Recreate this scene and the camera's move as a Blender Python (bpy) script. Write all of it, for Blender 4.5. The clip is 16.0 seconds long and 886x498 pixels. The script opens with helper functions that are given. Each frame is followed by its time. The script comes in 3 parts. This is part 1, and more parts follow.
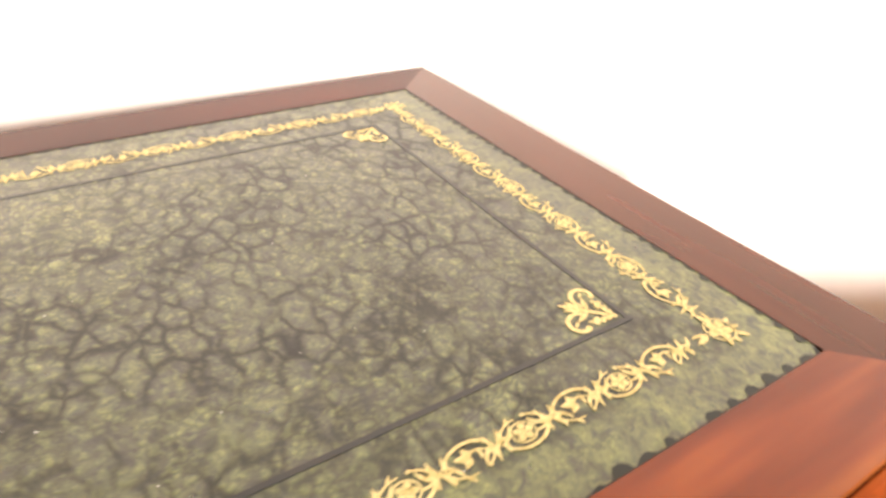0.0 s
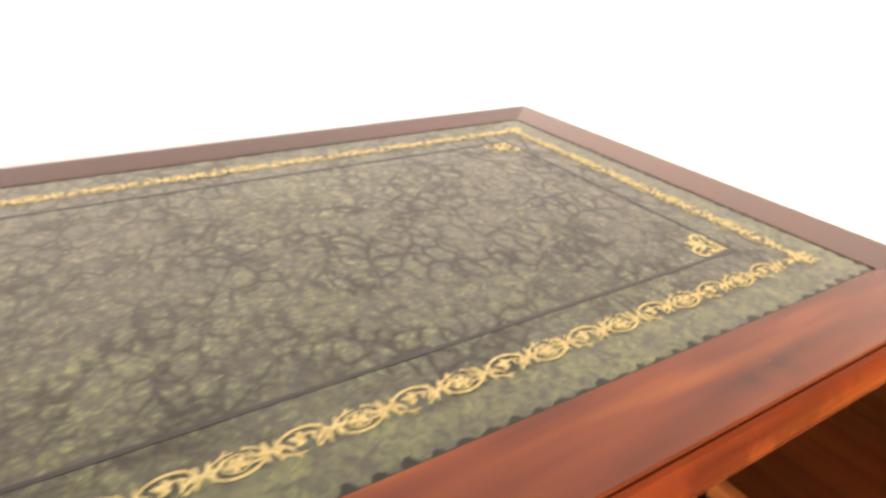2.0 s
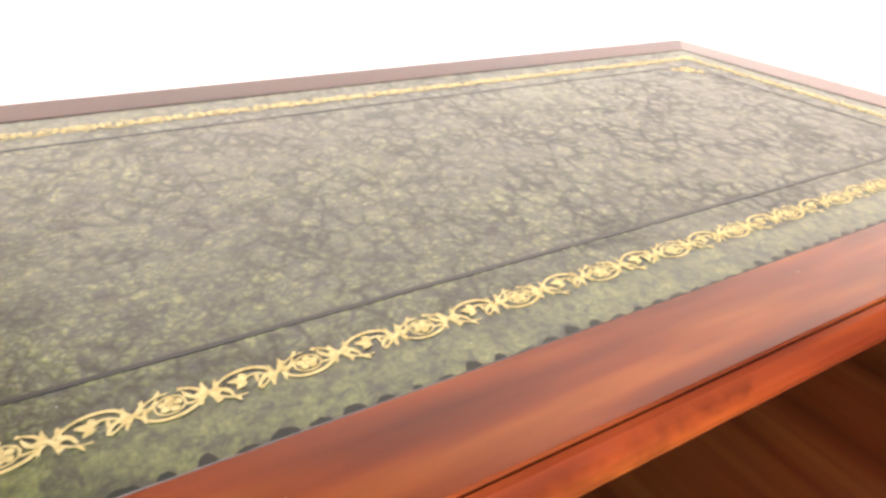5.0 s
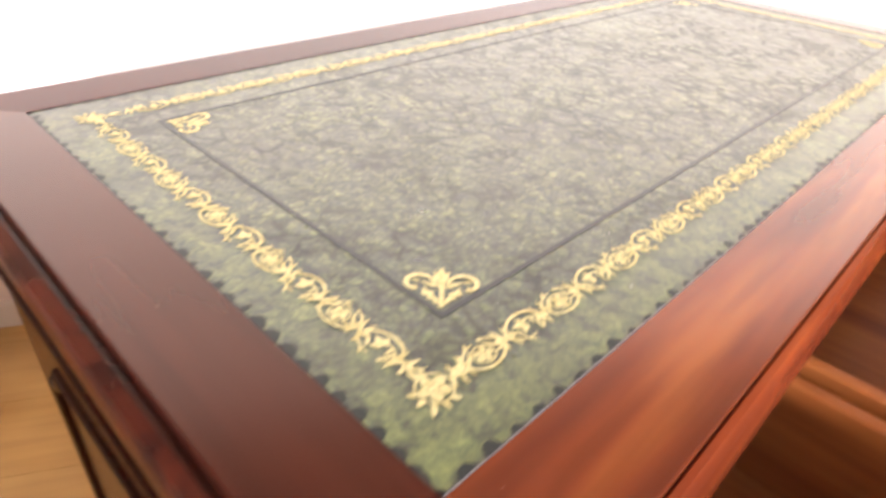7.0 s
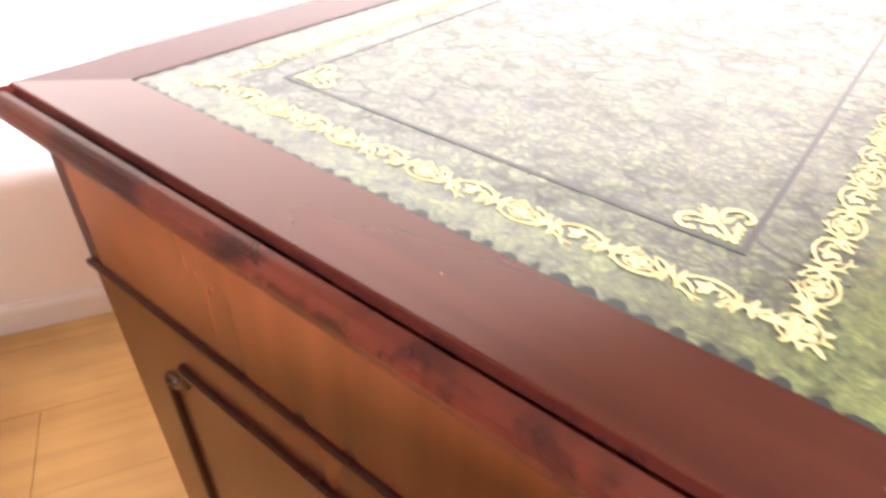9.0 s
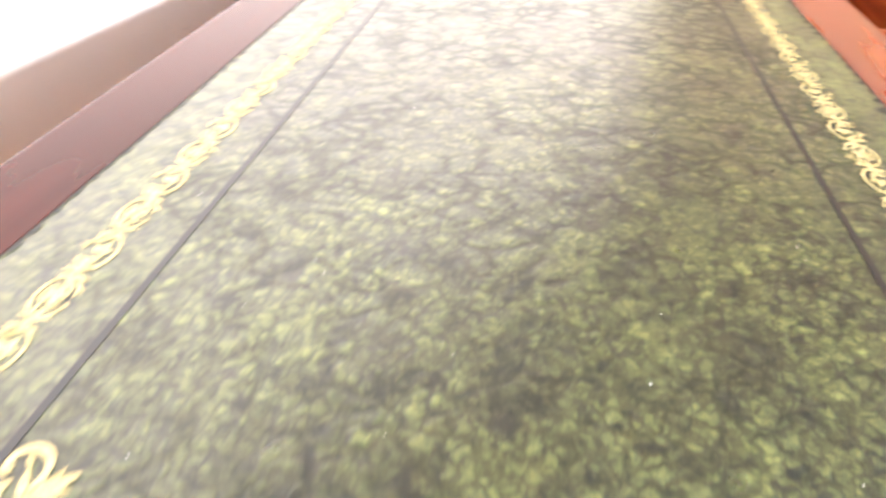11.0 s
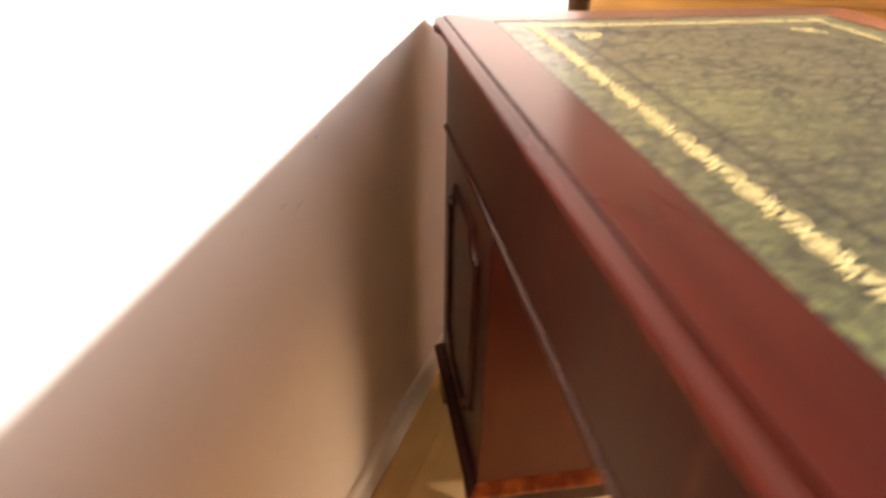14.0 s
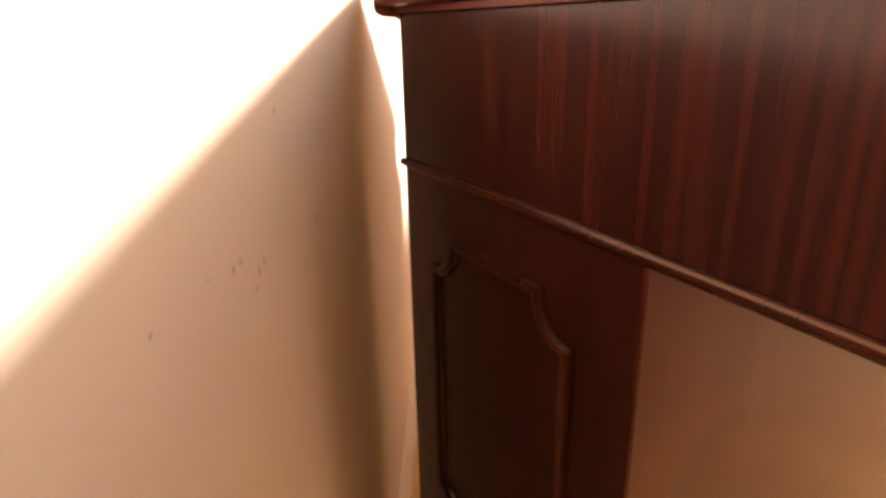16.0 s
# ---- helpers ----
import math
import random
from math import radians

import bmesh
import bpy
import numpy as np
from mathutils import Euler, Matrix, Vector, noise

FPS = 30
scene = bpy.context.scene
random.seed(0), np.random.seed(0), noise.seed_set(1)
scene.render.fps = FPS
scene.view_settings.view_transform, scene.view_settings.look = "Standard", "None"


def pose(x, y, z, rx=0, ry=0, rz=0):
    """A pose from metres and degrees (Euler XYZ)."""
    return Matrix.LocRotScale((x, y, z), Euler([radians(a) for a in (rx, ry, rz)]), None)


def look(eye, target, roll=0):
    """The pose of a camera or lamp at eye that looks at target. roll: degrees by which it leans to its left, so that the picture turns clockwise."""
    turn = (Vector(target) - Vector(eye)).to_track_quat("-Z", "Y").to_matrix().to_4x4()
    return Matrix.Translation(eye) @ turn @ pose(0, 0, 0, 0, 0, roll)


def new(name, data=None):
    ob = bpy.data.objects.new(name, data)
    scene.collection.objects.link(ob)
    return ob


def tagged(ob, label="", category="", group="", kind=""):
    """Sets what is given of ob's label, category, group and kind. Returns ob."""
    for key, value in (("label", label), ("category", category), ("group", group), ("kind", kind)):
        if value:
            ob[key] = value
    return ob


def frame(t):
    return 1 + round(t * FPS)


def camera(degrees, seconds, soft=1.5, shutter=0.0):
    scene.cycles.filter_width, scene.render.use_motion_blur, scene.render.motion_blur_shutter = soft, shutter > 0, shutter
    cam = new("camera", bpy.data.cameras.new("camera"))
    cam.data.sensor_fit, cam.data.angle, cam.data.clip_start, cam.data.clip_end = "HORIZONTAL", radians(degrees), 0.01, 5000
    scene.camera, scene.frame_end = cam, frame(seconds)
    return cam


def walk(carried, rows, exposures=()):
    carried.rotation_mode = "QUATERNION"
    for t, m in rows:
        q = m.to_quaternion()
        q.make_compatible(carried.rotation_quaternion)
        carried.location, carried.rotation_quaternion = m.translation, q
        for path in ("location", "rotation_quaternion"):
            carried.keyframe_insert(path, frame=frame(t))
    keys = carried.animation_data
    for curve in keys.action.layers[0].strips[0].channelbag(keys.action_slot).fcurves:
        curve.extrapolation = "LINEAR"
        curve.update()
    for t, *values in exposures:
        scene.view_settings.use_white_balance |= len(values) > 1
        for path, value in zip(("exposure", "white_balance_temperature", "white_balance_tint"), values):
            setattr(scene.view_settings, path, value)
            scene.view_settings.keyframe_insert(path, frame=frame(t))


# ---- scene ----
import itertools

cam = camera(71.8, 16.0, soft=3.0, shutter=0.5)
PATH = [
    (0, (0.754, -0.191, 1.032), (1.68, 1.19, -0.08), 2.7),
    (0.5, (0.663, -0.215, 1.041), (1.782, 1.099, 0.031), 3.4),
    (1, (0.645, -0.274, 1.029), (1.588, 1.256, 0.15), 1.3),
    (1.5, (0.619, -0.297, 1.025), (1.536, 1.251, 0.152), 0.7),
    (2, (0.523, -0.291, 1.029), (1.471, 1.211, 0.111), 2.6),
    (2.5, (0.442, -0.298, 1.031), (1.456, 1.121, 0.052), 2.1),
    (3, (0.385, -0.298, 1.032), (1.435, 1.094, 0.052), 2.6),
    (3.5, (0.328, -0.293, 1.027), (1.34, 1.123, 0.043), 3.0),
    (3.7, (0.299, -0.296, 1.024), (1.302, 1.134, 0.05), 3.1),
    (5.8, (0.137, -0.286, 0.996), (0.974, 1.185, -0.07), 2.7),
    (6, (0.102, -0.275, 0.999), (0.998, 1.157, -0.073), 3.3),
    (6.5, (-0.059, -0.213, 1.008), (1.071, 1.014, -0.096), 4.3),
    (7, (-0.206, -0.184, 1.005), (1.026, 0.935, -0.104), 4.4),
    (7.5, (-0.259, -0.193, 0.974), (0.977, 0.8, -0.245), 4.3),
    (8, (-0.297, -0.17, 0.948), (0.875, 0.838, -0.321), 3.9),
    (8.5, (-0.308, -0.113, 0.953), (0.888, 0.901, -0.289), 3.3),
    (8.7, (-0.31, -0.08, 0.962), (0.922, 0.922, -0.253), 2.6),
    (10.8, (-0.099, 0.178, 0.977), (1.414, 0.576, -0.27), 1.4),
    (11, (-0.066, 0.186, 0.98), (1.479, 0.431, -0.266), 1.5),
    (11.5, (-0.008, 0.224, 0.987), (1.575, 0.173, -0.234), 0.4),
    (12, (0.065, 0.251, 0.977), (1.669, 0.182, -0.216), 0.8),
    (12.5, (0.141, 0.257, 0.98), (1.797, 0.293, -0.141), -0.4),
    (13, (0.185, 0.294, 0.988), (1.886, 0.361, -0.063), -0.3),
    (13.5, (0.201, 0.403, 0.988), (1.934, 0.439, -0.011), 1.1),
    (14, (0.207, 0.67, 0.955), (1.892, 0.395, -0.087), 0.7),
    (14.5, (0.235, 0.797, 0.902), (1.88, 0.382, -0.157), 1.0),
    (15, (0.376, 0.827, 0.848), (1.969, 0.242, -0.21), -0.2),
    (15.5, (0.505, 0.806, 0.755), (2.128, -0.008, -0.085), 1.9),
    (16, (0.581, 0.783, 0.732), (2.238, -0.103, 0.049), -1.3),
]
EXPOSURES = [(0.0, 0.75, 5700, 11), (0.5, 0.75, 5700, 11), (1.0, 0.35, 5680, 11), (1.5, 0.2, 5650, 11), (2.5, 0.58, 5450, 11), (3.5, 0.68, 5330, 11), (6.5, 0.98, 5180, 11), (7.5, 1.17, 5030, 12), (8.5, 1.72, 4900, 12),
             (11.0, 1.7, 4950, 11), (12.3, 1.72, 5060, 11), (13.5, 1.54, 5200, 11), (15.0, 1.05, 6400, 13), (16.0, 1.5, 7000, 17)]
walk(cam, [(t, look(eye, target, roll)) for t, eye, target, roll in PATH], EXPOSURES)

# ---- light ----
SUN_WAY = Vector((0.56, 1.0, -0.32)).normalized()   # low sun from the front
world = bpy.data.worlds.new("daylight")
scene.world = world
world.use_nodes = True
wn = world.node_tree.nodes
sky = wn.new("ShaderNodeTexSky")
sky.sky_type = 'NISHITA'
sky.sun_disc = False
sky.sun_elevation = math.asin(-SUN_WAY.z)
sky.sun_rotation = math.atan2(-SUN_WAY.x, -SUN_WAY.y)
wn["Background"].inputs["Strength"].default_value = 0.15
world.node_tree.links.new(sky.outputs[0], wn["Background"].inputs["Color"])
sun = new("sun", bpy.data.lights.new("sun", 'SUN'))
sun.data.energy = 5.0
sun.data.angle = radians(4.5)
sun.data.color = (1.0, 0.965, 0.93)
sun.matrix_world = Matrix.Translation((0, -3, 3)) @ SUN_WAY.to_track_quat("-Z", "Y").to_matrix().to_4x4()

# ---- materials ----


def material(name, rough=0.5, metal=0.0, colour=(0.5, 0.5, 0.5)):
    m = bpy.data.materials.new(name)
    m.use_nodes = True
    b = m.node_tree.nodes["Principled BSDF"]
    b.inputs["Base Color"].default_value = (*colour, 1)
    b.inputs["Roughness"].default_value = rough
    b.inputs["Metallic"].default_value = metal
    return m, m.node_tree, b


def node(tree, kind, **values):
    n = tree.nodes.new(kind)
    for key, value in values.items():
        n.inputs[key.replace("_", " ")].default_value = value
    return n


def ramp(tree, fac, stops):
    r = tree.nodes.new("ShaderNodeValToRGB")
    e = r.color_ramp.elements
    while len(e) < len(stops):
        e.new(0.5)
    for el, (p, c) in zip(e, stops):
        el.position, el.color = p, (*c, 1) if len(c) == 3 else c
    tree.links.new(fac, r.inputs[0])
    return r.outputs[0]


def coords(tree, scale, rotate=(0, 0, 0)):
    c = tree.nodes.new("ShaderNodeTexCoord")
    m = node(tree, "ShaderNodeMapping", Scale=scale, Rotation=rotate)
    tree.links.new(c.outputs["Object"], m.inputs[0])
    return m.outputs[0]


def noise_at(tree, at, scale, detail=4, rough=0.55, distort=0.0):
    n = node(tree, "ShaderNodeTexNoise", Scale=scale, Detail=detail, Roughness=rough, Distortion=distort)
    tree.links.new(at, n.inputs["Vector"])
    return n.outputs[0]


def mixed(tree, fac, a, b, kind='MIX'):
    m = tree.nodes.new("ShaderNodeMix")
    m.data_type, m.blend_type = 'RGBA', kind
    for value, slot in ((fac, 0), (a, 6), (b, 7)):
        if isinstance(value, (int, float)):
            m.inputs[slot].default_value = value
        elif isinstance(value, tuple):
            m.inputs[slot].default_value = (*value, 1)
        else:
            tree.links.new(value, m.inputs[slot])
    return m.outputs[2]


def bump(tree, b, height, strength, distance):
    n = node(tree, "ShaderNodeBump", Strength=strength, Distance=distance)
    tree.links.new(height, n.inputs["Height"])
    tree.links.new(n.outputs[0], b.inputs["Normal"])


def wood(name, axis, dark, mid, light, rough, coat=0.0, grain=1.0, fine=90.0, lined=0.5, spec=0.4, draw=0.06, spread=0.21, knocks_shade=0.0, stains=()):
    """Stained wood with its grain along one axis."""
    m, t, b = material(name, rough)
    stretch = [1.0, 1.0, 1.0]
    stretch[axis] = draw
    at = coords(t, stretch)
    broad = noise_at(t, at, 9 * grain, 2, 0.4, 0.0)
    lines = noise_at(t, at, fine, 2, 0.5, 0.0)
    c1 = ramp(t, broad, [(0.5 - spread, dark), (0.5, mid), (0.5 + spread, light)])
    c2 = ramp(t, lines, [(0.34, (0.55, 0.5, 0.5)), (0.58, (1.08, 1.08, 1.08))])
    col = mixed(t, lined, c1, c2, 'MULTIPLY')
    tone = noise_at(t, coords(t, (1, 1, 1)), 3.5, 2, 0.5)
    col = mixed(t, 1.0, col, ramp(t, tone, [(0.35, (0.8, 0.76, 0.76)), (0.65, (1.15, 1.15, 1.12))]), 'MULTIPLY')
    if knocks_shade:
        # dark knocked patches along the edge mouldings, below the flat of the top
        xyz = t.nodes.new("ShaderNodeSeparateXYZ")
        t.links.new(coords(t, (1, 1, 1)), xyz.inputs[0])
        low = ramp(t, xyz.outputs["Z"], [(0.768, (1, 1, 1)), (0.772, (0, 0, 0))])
        # patches thicken towards the left front corner, painting the sill's shade there
        corner_shade = node(t, "ShaderNodeMapRange", From_Min=-0.15, From_Max=0.2, To_Min=0.2 if axis == 0 else 0.0, To_Max=0.0)
        t.links.new(xyz.outputs["X"], corner_shade.inputs[0])
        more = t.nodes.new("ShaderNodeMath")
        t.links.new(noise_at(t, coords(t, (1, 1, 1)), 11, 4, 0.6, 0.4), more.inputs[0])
        t.links.new(corner_shade.outputs[0], more.inputs[1])
        spot = ramp(t, more.outputs[0], [(0.5, (0, 0, 0)), (0.58, (knocks_shade,) * 3)])
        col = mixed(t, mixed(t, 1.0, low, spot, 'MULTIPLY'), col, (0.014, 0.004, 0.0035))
    for sx, sy, r in stains:
        far = t.nodes.new("ShaderNodeVectorMath")
        far.operation = 'DISTANCE'
        t.links.new(coords(t, (1, 1, 0)), far.inputs[0])
        far.inputs[1].default_value = (sx, sy, 0)
        col = mixed(t, ramp(t, far.outputs["Value"], [(0.3 * r, (0.3,) * 3), (r, (0, 0, 0))]), col, (0.03, 0.007, 0.004))
    t.links.new(col, b.inputs["Base Color"])
    b.inputs["Specular IOR Level"].default_value = spec
    b.inputs["Coat Weight"].default_value = coat
    b.inputs["Coat Roughness"].default_value = 0.2
    return m


# End rails deeper by grain; front sun and back shade are in the tones.
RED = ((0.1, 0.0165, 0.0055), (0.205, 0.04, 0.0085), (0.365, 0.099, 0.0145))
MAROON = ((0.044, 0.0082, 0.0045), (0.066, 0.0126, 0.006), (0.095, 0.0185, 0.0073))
# back frieze: the shade of the wall side is put into this tone
UPRIGHT_SHADED = ((0.012, 0.0025, 0.0022), (0.021, 0.0042, 0.0031), (0.042, 0.008, 0.0045))
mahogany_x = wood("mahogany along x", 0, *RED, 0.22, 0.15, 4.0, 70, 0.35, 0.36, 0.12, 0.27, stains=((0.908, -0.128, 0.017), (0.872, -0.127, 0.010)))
# front moulding: direct sun is put into this brighter copy
mahogany_nose_sunlit = wood("sunlit mahogany along x", 0, (0.14, 0.02, 0.006), (0.24, 0.042, 0.008), (0.36, 0.085, 0.012), 0.22, 0.0, 4.0, 70, 0.35, 0.3, 0.12, 0.24, 0.4)
mahogany_y = wood("mahogany along y", 1, *MAROON, 0.24, 0.12, 2.0, 70, 0.3, knocks_shade=0.9)
# back rail and moulding: same wood, its colour lowered as shade
mahogany_back_shaded = wood("shaded mahogany along x", 0, (0.039, 0.0066, 0.0042), (0.059, 0.0096, 0.0054), (0.082, 0.0134, 0.0066), 0.24, 0.0, 2.0, 70, 0.3, 0.15)
# end friezes and left pedestal: the floor's glow is put into this tone
mahogany_floorlit = wood("plain mahogany upright, floor-lit tone", 2, (0.1, 0.0255, 0.0066), (0.124, 0.033, 0.0085), (0.142, 0.039, 0.0104), 0.24, 0.0, 3.0, 60, 0.15, 0.4)
inner_warm_reflection = wood("mahogany upright, warm reflection", 2, (0.076, 0.0182, 0.0086), (0.082, 0.02, 0.0095), (0.088, 0.0218, 0.0104), 0.27, 0.0, 4.0, 60, 0.03, 0.5)
# same wood with shade in its colour: far pedestal, beads, feet, panel mouldings
mahogany_shaded = wood("shaded mahogany upright", 2, (0.017, 0.0034, 0.0024), (0.023, 0.0044, 0.003), (0.03, 0.0056, 0.0034), 0.26, 0.0, 6.0, 60, 0.15, 0.36)
mahogany_z = wood("mahogany upright", 2, *UPRIGHT_SHADED, 0.24, 0.0, 11.5, 60, 0.08, 0.3, 0.03, 0.28)
for m in (mahogany_x, mahogany_nose_sunlit, mahogany_y, mahogany_back_shaded, mahogany_z, mahogany_floorlit, mahogany_shaded, inner_warm_reflection):
    m.node_tree.nodes["Principled BSDF"].inputs["Specular Tint"].default_value = (1.0, 0.66, 0.48, 1)
inner_warm_reflection.node_tree.nodes["Principled BSDF"].inputs["Specular Tint"].default_value = (1.0, 0.5, 0.4, 1)
mahogany_x.node_tree.nodes["Principled BSDF"].inputs["Specular Tint"].default_value = (1.0, 0.9, 0.86, 1)
mahogany_z.node_tree.nodes["Principled BSDF"].inputs["Specular Tint"].default_value = (1.0, 0.84, 0.84, 1)
mahogany_back_shaded.node_tree.nodes["Principled BSDF"].inputs["Specular Tint"].default_value = (1.0, 0.76, 0.7, 1)
drawer_wood = wood("drawer lining wood", 1, (0.27, 0.066, 0.012), (0.4, 0.11, 0.019), (0.5, 0.155, 0.028), 0.45, 0.0, 2.5, 80, 0.4, 0.2)
pine_h = wood("honey pine across", 0, (0.36, 0.182, 0.03), (0.43, 0.232, 0.043), (0.5, 0.285, 0.06), 0.4, 0.15, 2.0, 60, 0.35)
oak_floor = wood("oak floor", 0, (0.545, 0.315, 0.102), (0.605, 0.365, 0.128), (0.655, 0.405, 0.15), 0.7, 0.0, 0.8, 40, 0.18, 0.06)
oak_floor.node_tree.nodes["Principled BSDF"].inputs["Specular Tint"].default_value = (1.0, 0.78, 0.52, 1)


def leather_material():
    m, t, b = material("mottled green leather", 0.36)
    b.inputs["Specular IOR Level"].default_value = 1.0
    b.inputs["IOR"].default_value = 1.6
    at = coords(t, (1, 1, 1))

    def shifted(scale, amount):
        n = node(t, "ShaderNodeTexNoise", Scale=scale, Detail=3.0)
        t.links.new(at, n.inputs["Vector"])
        v = t.nodes.new("ShaderNodeVectorMath")
        v.operation = 'MULTIPLY_ADD'
        t.links.new(n.outputs["Color"], v.inputs[0])
        v.inputs[1].default_value = (amount,) * 3
        t.links.new(at, v.inputs[2])
        return v.outputs[0]

    def cracks(scale, where, stops):
        v = node(t, "ShaderNodeTexVoronoi", Scale=scale)
        v.feature = 'DISTANCE_TO_EDGE'
        t.links.new(where, v.inputs["Vector"])
        return ramp(t, v.outputs["Distance"], stops)

    def patchy(scale, low, high, value):
        return mixed(t, ramp(t, noise_at(t, at, scale, 2), [(low, (0, 0, 0)), (high, (1, 1, 1))]), (1.0, 1.0, 1.0), value)

    def patch_of(scale, low, high):
        return ramp(t, noise_at(t, at, scale, 2), [(low, (0, 0, 0)), (high, (1, 1, 1))])

    def summed(a, b):
        v = t.nodes.new("ShaderNodeVectorMath")
        v.operation = 'MULTIPLY_ADD'
        t.links.new(a, v.inputs[0])
        v.inputs[1].default_value = (0.5, 0.5, 0.5)
        t.links.new(b, v.inputs[2])
        return v.outputs[0]

    # soft wandering creases: torn cells of four centimetres, and long wrinkles across them, faint in places
    warped = summed(shifted(11, 0.085), shifted(48, 0.026))
    xyz = t.nodes.new("ShaderNodeSeparateXYZ")
    t.links.new(at, xyz.inputs[0])
    worn = ramp(t, xyz.outputs["X"], [(0.3, (0.68,) * 3), (0.7, (1, 1, 1))])
    # the strip outside the gold border lies smoother
    strip = None
    for axis, far in (("X", 1.032), ("Y", 0.366)):
        for a, b2, least in ((-0.056, -0.04, 0.5 if axis == "X" else 0.25), (far + 0.056, far + 0.04, 0.25 if axis == "X" else 0.8)):
            edge = t.nodes.new("ShaderNodeMapRange")
            t.links.new(xyz.outputs[axis], edge.inputs[0])
            for slot, value in zip((1, 2, 3, 4), (a, b2, least, 1.0)):
                edge.inputs[slot].default_value = value
            strip = mixed(t, 1.0, strip, edge.outputs[0], 'MULTIPLY') if strip else edge.outputs[0]
    worn = mixed(t, 1.0, worn, strip, 'MULTIPLY')
    used = mixed(t, 1.0, worn, ramp(t, noise_at(t, at, 8, 3), [(0.32, (0.5,) * 3), (0.52, (1.0,) * 3)]), 'MULTIPLY')
    drawn = t.nodes.new("ShaderNodeVectorMath")
    drawn.operation = 'MULTIPLY'
    t.links.new(warped, drawn.inputs[0])
    drawn.inputs[1].default_value = (1.2, 0.72, 1.0)
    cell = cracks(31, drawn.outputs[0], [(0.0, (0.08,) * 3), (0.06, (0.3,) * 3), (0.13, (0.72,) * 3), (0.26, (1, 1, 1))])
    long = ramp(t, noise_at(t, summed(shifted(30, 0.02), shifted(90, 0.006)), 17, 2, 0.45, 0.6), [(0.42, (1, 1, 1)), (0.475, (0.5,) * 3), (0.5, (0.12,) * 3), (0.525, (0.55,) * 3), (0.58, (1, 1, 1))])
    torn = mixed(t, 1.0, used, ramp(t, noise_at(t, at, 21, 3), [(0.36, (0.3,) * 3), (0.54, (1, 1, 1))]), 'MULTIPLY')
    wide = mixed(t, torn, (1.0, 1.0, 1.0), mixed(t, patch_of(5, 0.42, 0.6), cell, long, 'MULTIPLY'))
    mid = patchy(15, 0.22, 0.42, cracks(82, summed(shifted(40, 0.05), shifted(150, 0.016)), [(0.0, (0.16,) * 3), (0.1, (0.42,) * 3), (0.3, (1, 1, 1))]))
    mid = mixed(t, strip, (0.9, 0.9, 0.9), mid)
    fine = cracks(260, shifted(120, 0.008), [(0.0, (0.5,) * 3), (0.22, (1, 1, 1))])
    blotch = noise_at(t, at, 105, 6, 0.66, 0.7)
    olive = ramp(t, blotch, [(0.38, (0.038, 0.042, 0.021)), (0.475, (0.112, 0.121, 0.037)), (0.64, (0.194, 0.204, 0.061))])
    # Creases hold dark dye and the folds' own shade in one colour.
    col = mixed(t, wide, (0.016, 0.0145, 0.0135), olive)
    col = mixed(t, 0.85, col, mid, 'MULTIPLY')
    col = mixed(t, 0.35, col, fine, 'MULTIPLY')
    hair = ramp(t, noise_at(t, coords(t, (1, 0.45, 1), (0, 0, 0.6)), 520, 3, 0.6), [(0.36, (0.5, 0.5, 0.55)), (0.62, (1.35, 1.35, 1.25))])
    col = mixed(t, 0.6, col, hair, 'MULTIPLY')
    tone = ramp(t, noise_at(t, at, 5, 3), [(0.35, (0.75,) * 3), (0.65, (1.2, 1.2, 1.05))])
    col = mixed(t, 1.0, col, tone, 'MULTIPLY')
    cloud = ramp(t, noise_at(t, at, 30, 3, 0.6, 0.5), [(0.34, (0.6, 0.6, 0.66)), (0.62, (1.35, 1.35, 1.2))])
    t.links.new(mixed(t, 0.85, col, cloud, 'MULTIPLY'), b.inputs["Base Color"])
    shine = ramp(t, noise_at(t, at, 60, 4), [(0.3, (0.27,) * 3), (0.7, (0.34,) * 3)])
    # Creases rougher and less specular, standing in for light lost in the folds.
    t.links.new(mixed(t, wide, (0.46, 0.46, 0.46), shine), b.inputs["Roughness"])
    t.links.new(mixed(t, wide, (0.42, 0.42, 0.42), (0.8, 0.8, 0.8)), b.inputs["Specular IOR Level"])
    soft = mixed(t, 1.0, mixed(t, 0.5, (1.0, 1.0, 1.0), mid), mixed(t, 0.2, (1.0, 1.0, 1.0), fine), 'MULTIPLY')
    bump(t, b, mixed(t, 1.0, wide, soft, 'MULTIPLY'), 0.24, 0.0016)
    return m


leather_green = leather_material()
leather_dark, ldt, ldb = material("dark tooled leather", 0.38, 0, (0.03, 0.031, 0.023))
ldb.inputs["Specular IOR Level"].default_value = 0.3
leather_line, llt, llb = material("dark tooled line", 0.38, 0, (0.013, 0.013, 0.012))
llb.inputs["Specular IOR Level"].default_value = 0.7
gold, gt, gb = material("gold leaf tooling", 0.5, 0.3, (0.8, 0.56, 0.22))
gt.links.new(ramp(gt, noise_at(gt, coords(gt, (1, 1, 1)), 260, 3), [(0.3, (0.5, 0.38, 0.12)), (0.6, (0.75, 0.61, 0.26))]), gb.inputs["Base Color"])
paint, pt, pb = material("cream wall paint", 0.75)
pt.links.new(ramp(pt, noise_at(pt, coords(pt, (1, 1, 1)), 5, 6, 0.6), [(0.3, (0.815, 0.657, 0.498)), (0.7, (0.855, 0.702, 0.543))]), pb.inputs["Base Color"])
bump(pt, pb, noise_at(pt, coords(pt, (1, 1, 1)), 220, 3), 0.12, 0.001)
